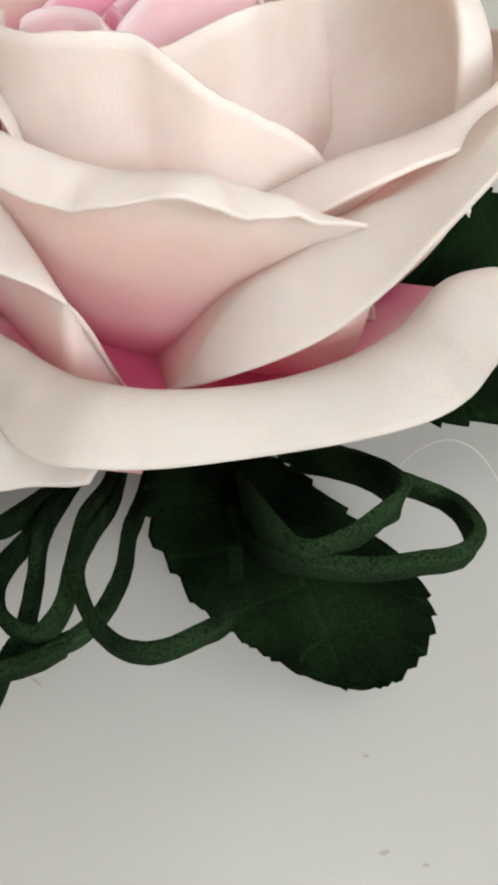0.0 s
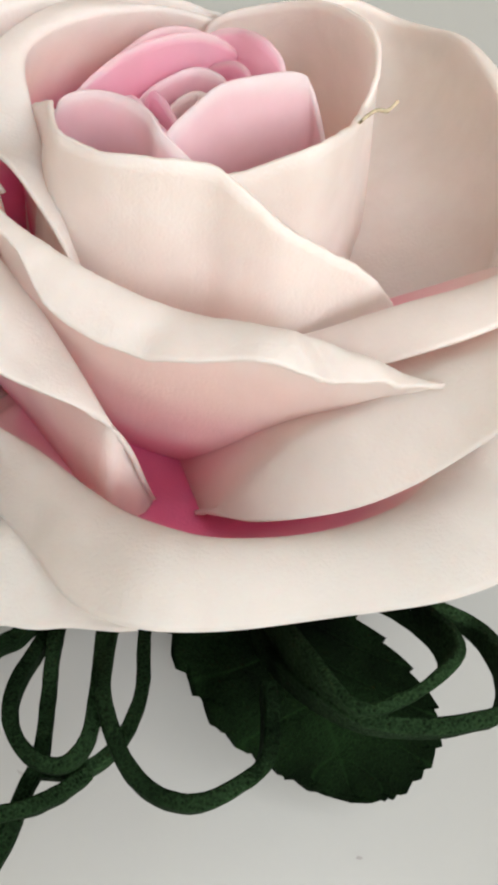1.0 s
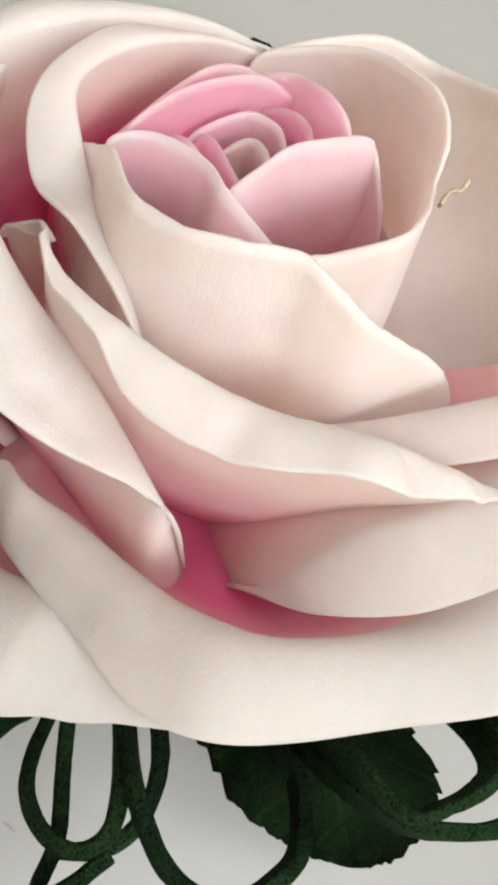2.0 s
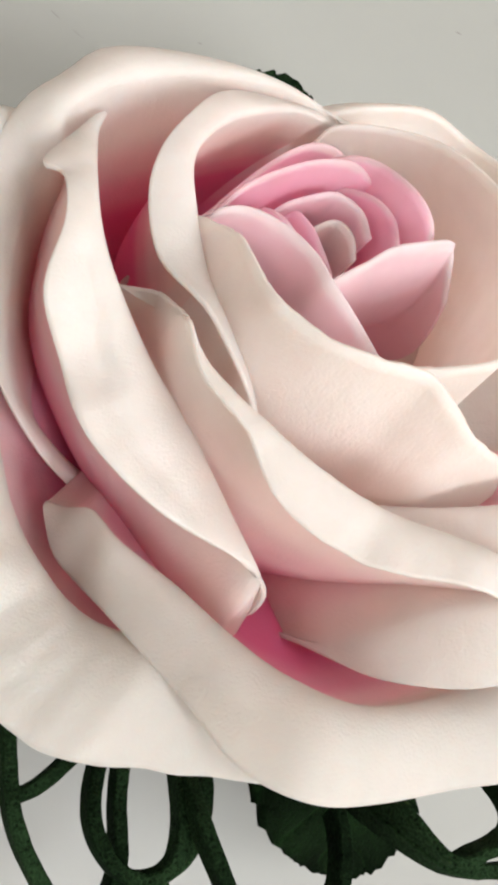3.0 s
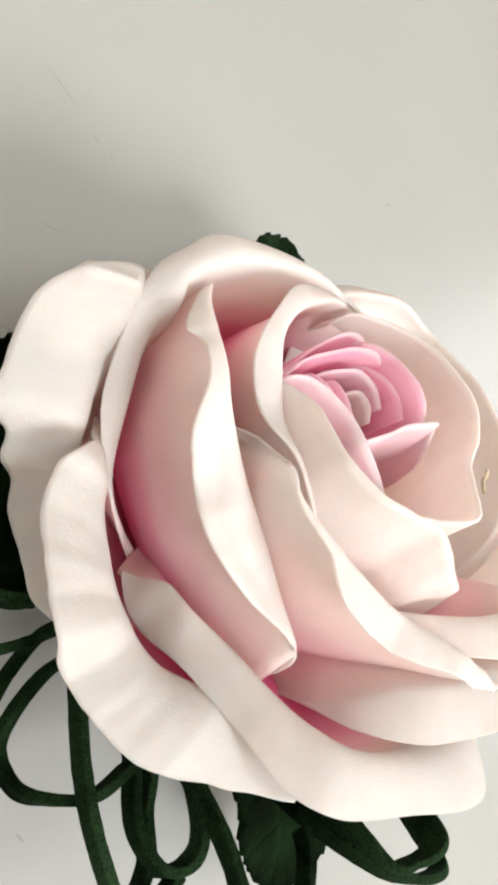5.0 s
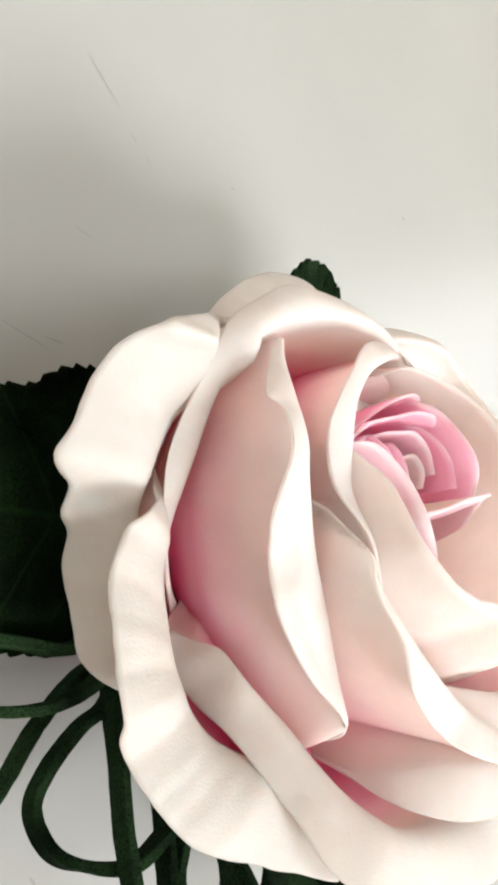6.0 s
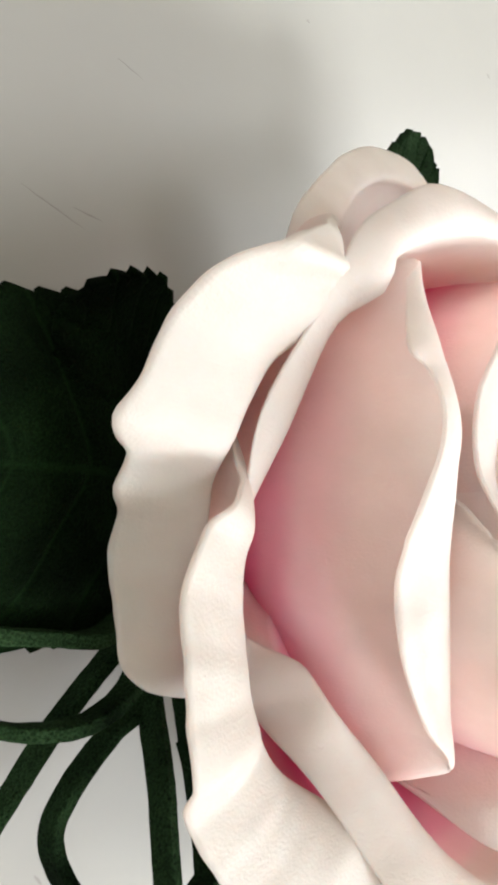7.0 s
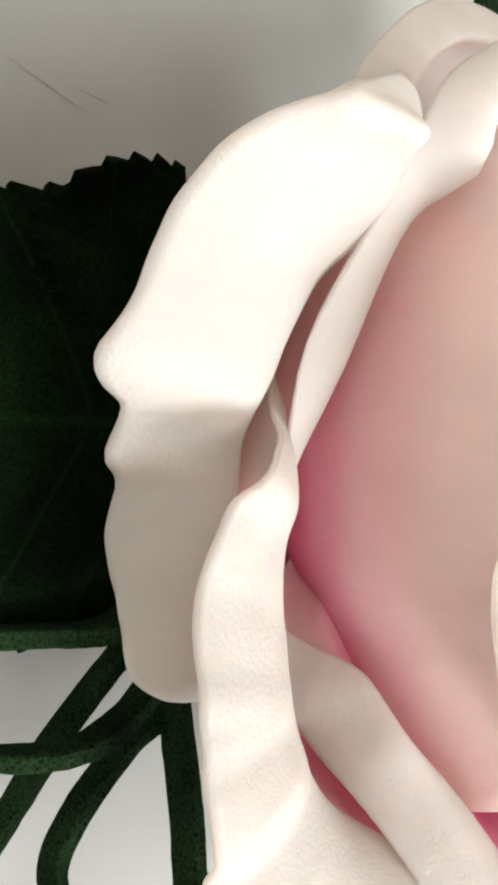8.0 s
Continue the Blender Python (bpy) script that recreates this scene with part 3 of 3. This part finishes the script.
strip([(14, -50, 14), (22, -78, 44), (29, -92, 68), (38, -94, 70), (46, -93, 70), (53, -90, 66), (58, -82, 56), (57, -74, 49), (50, -70, 48), (40, -60, 36), (30, -46, 16)], label="dark green foam strip bent to a loop")
strip([(20, -56, 20), (24, -82, 60), (29, -92, 71), (35, -91, 73), (40, -88, 75), (43, -84, 72), (42, -78, 66), (37, -70, 56), (30, -60, 40)], wide=1.6, tall=6.8)
# Leaf edge as an added strip; its lighter green stands for light on that margin.
strip([(-36, -40, 26), (-44, -45, 27), (-56, -46.5, 28), (-72, -48, 29), (-90, -48, 30), (-108, -43, 30)], wide=2.6, tall=7.5, label="thick turned-down edge of a foam leaf in a lighter, lit green")



def leaf(mid, half, side, tooth=6.0, belly=0.6, cupped=3.0, seed=0, label="", mat=None):
    """A serrated foam leaf: mid is its rib, side the way to its left edge."""
    n, m = 200, 16
    u = np.linspace(0, 1, n)
    rib = spline(mid, u)
    s = np.array(side, float)
    s /= np.linalg.norm(s)
    bm = bmesh.new()
    layer = bm.loops.layers.uv.new("UVMap")
    grid = []
    form = np.array([(a / belly) ** 0.7 if a < belly else max(0.0, 1 - ((a - belly) / (1 - belly)) ** 2.2) ** 0.6 for a in u])
    rim = rib + s * half * form[:, None]
    round_way = np.r_[0, np.cumsum(np.linalg.norm(np.diff(rim, axis=0), axis=1))]
    heart = rib[int(n * belly * 0.9)]
    for q, a, shape, way in zip(rib, u, form, round_way):
        line = []
        for v in np.linspace(-1, 1, 2 * m + 1):
            w = half * shape
            vein = math.cos(2 * math.pi * (a * 7.0 - abs(v) * 1.1))
            lift = cupped * v * v * shape - 0.55 * max(0.0, vein) ** 10 * (abs(v) < 0.9) - 0.9 * math.exp(-((v * 14) ** 2))
            p = q + s * w * v + np.array((0, 0, lift)) + np.array(noise.noise_vector(Vector(q + s * w * v) * 0.06 + Vector((seed, 0, 0)))) * 1.6 * abs(v)
            saw = (way / tooth + 0.3 * noise.noise(Vector((way * 0.1, v, seed)))) % 1.0
            p = p + (p - heart) / (np.linalg.norm(p - heart) + 1e-6) * 1.7 * (saw - 0.5) * abs(v) ** 10 * (a > 0.2)
            line.append((bm.verts.new(p / 1000), a, v))
        grid.append(line)
    for r0, r1 in zip(grid, grid[1:]):
        for i in range(2 * m):
            four = (r0[i], r0[i + 1], r1[i + 1], r1[i])
            f = bm.faces.new([c[0] for c in four])
            for loop, c in zip(f.loops, four):
                loop[layer].uv = (c[1], c[2] * 0.5 + 0.5)
    ob = part("leaf", bm, mat or SHADED_LEAF_GREEN, rose, label)
    t = ob.modifiers.new("thickness", "SOLIDIFY")
    t.thickness, t.offset = 0.0018, 0.0
    return ob


leaf([(12, -40, 16), (20, -58, 30), (32, -82, 33), (41, -98, 21)], 27, (-0.95, 0.0, 0.4), belly=0.66, seed=1, label="dark green serrated foam leaf with pressed veins")
leaf([(-12, -10, 12), (-50, -17, 29), (-82, -25, 31), (-116, -35, 30)], 30, (0.2, -1.0, -0.08), belly=0.36, cupped=-3.0, seed=2, label="dark green serrated foam leaf in the rose's shade")
leaf([(-34, 5, 20), (-46, 6, 27), (-58, 5, 31), (-71, 3, 33)], 12, (0.1, 1.0, 0.25), belly=0.6, tooth=4.0, seed=5, label="small curled dark green foam leaf")
# Same foam as the other leaves; the lighter green paints in direct light.
leaf([(10, 18, 8), (13, 50, 22), (16, 72, 34), (18, 90, 37.5)], 17, (-0.9, 0.3, 0.1), belly=0.66, tooth=5.0, seed=3, mat=GREEN, label="dark green serrated foam leaf at the back")
leaf([(18, -16, 14), (52, -20, 34), (84, -22, 37), (112, -26, 32)], 31, (0.1, 1.0, 0.0), belly=0.5, seed=4, label="dark green serrated foam leaf")


def thread(name, points, radius, mat, parent, n=24):
    """A thin round thread along the points, in millimetres."""
    p = spline(points, np.linspace(0, 1, n))
    bm = bmesh.new()
    rings = []
    for q in p:
        rings.append([bm.verts.new(Vector((q[0] + radius * math.cos(a), q[1] + radius * math.sin(a) * 0.7, q[2] + radius * math.sin(a + 0.8) * 0.7)) / 1000) for a in (0, 1.57, 3.14, 4.71)])
    for a, b in zip(rings, rings[1:]):
        for k in range(4):
            bm.faces.new((a[k], a[(k + 1) % 4], b[(k + 1) % 4], b[k]))
    bmesh.ops.recalc_face_normals(bm, faces=bm.faces[:])
    return part(name, bm, mat, parent)


SCORCH = plain("scorched_foam", (0.66, 0.56, 0.38), 0.7, 400.0, 0.5)
thread("scorched_edge", [(34.2, -4.6, 97.8), (32.4, -7.4, 98.4), (30.4, -8.6, 99.2), (28.6, -11, 100.2), (26.8, -14.2, 101.5)], 0.42, SCORCH, rose)["label"] = "brown scorched foam edge"
thread("fibre", [(50, -60, 30), (55, -56, 34), (61, -54, 36), (67, -54, 33), (73, -56, 26), (78, -59, 18)], 0.09, FIBRE, rose)["label"] = "loose pale fibre"


# ---- marks on the table ----
def mark(name, x0, y0, x1, y1, wide):
    """A faint scratch or speck, a flake that lies on the table top."""
    d = Vector((x1 - x0, y1 - y0, 0))
    n = Vector((-d.y, d.x, 0)).normalized() * wide / 2
    bm = bmesh.new()
    low, high = [], []
    for k in range(9):
        a = k / 8
        w = math.sin(math.pi * (0.08 + 0.84 * a)) * (0.7 + 0.5 * abs(noise.noise(Vector((x0 + k, y0, 3.1)))))
        c = Vector((x0, y0, 0)) + d * a + n * 0.8 * noise.noise(Vector((x0, k * 0.7, y0)))
        low.append(bm.verts.new((c - n * w + Vector((0, 0, 0.12))) / 1000))
        high.append(bm.verts.new((c + n * w + Vector((0, 0, 0.12))) / 1000))
    for k in range(8):
        bm.faces.new((low[k], low[k + 1], high[k + 1], high[k]))
    return part(name, bm, MARK, table_top)


for x0, y0, x1, y1, wide in ((-62, 139, -47, 129, 0.5), (-41, 123, -38, 121, 0.7), (-34, 119, -31, 117, 0.5), (-52, 78, -44, 78, 0.45), (-66, 38, -49, 37, 0.5), (-53, 40, -45, 41, 0.45), (-22, -91.5, -19.5, -93.5, 0.8)):
    mark("scratch", x0, y0, x1, y1, wide)
for x0, y0, x1, y1, wide in ((46.4, -107, 47.8, -107, 0.9), (48.5, -125, 50.5, -124.5, 1.1), (56.5, -127, 58, -126.6, 0.6), (107, 190, 110, 190, 1.6), (4, 133, 5.5, 133, 1.0)):
    mark("speck", x0, y0, x1, y1, wide)
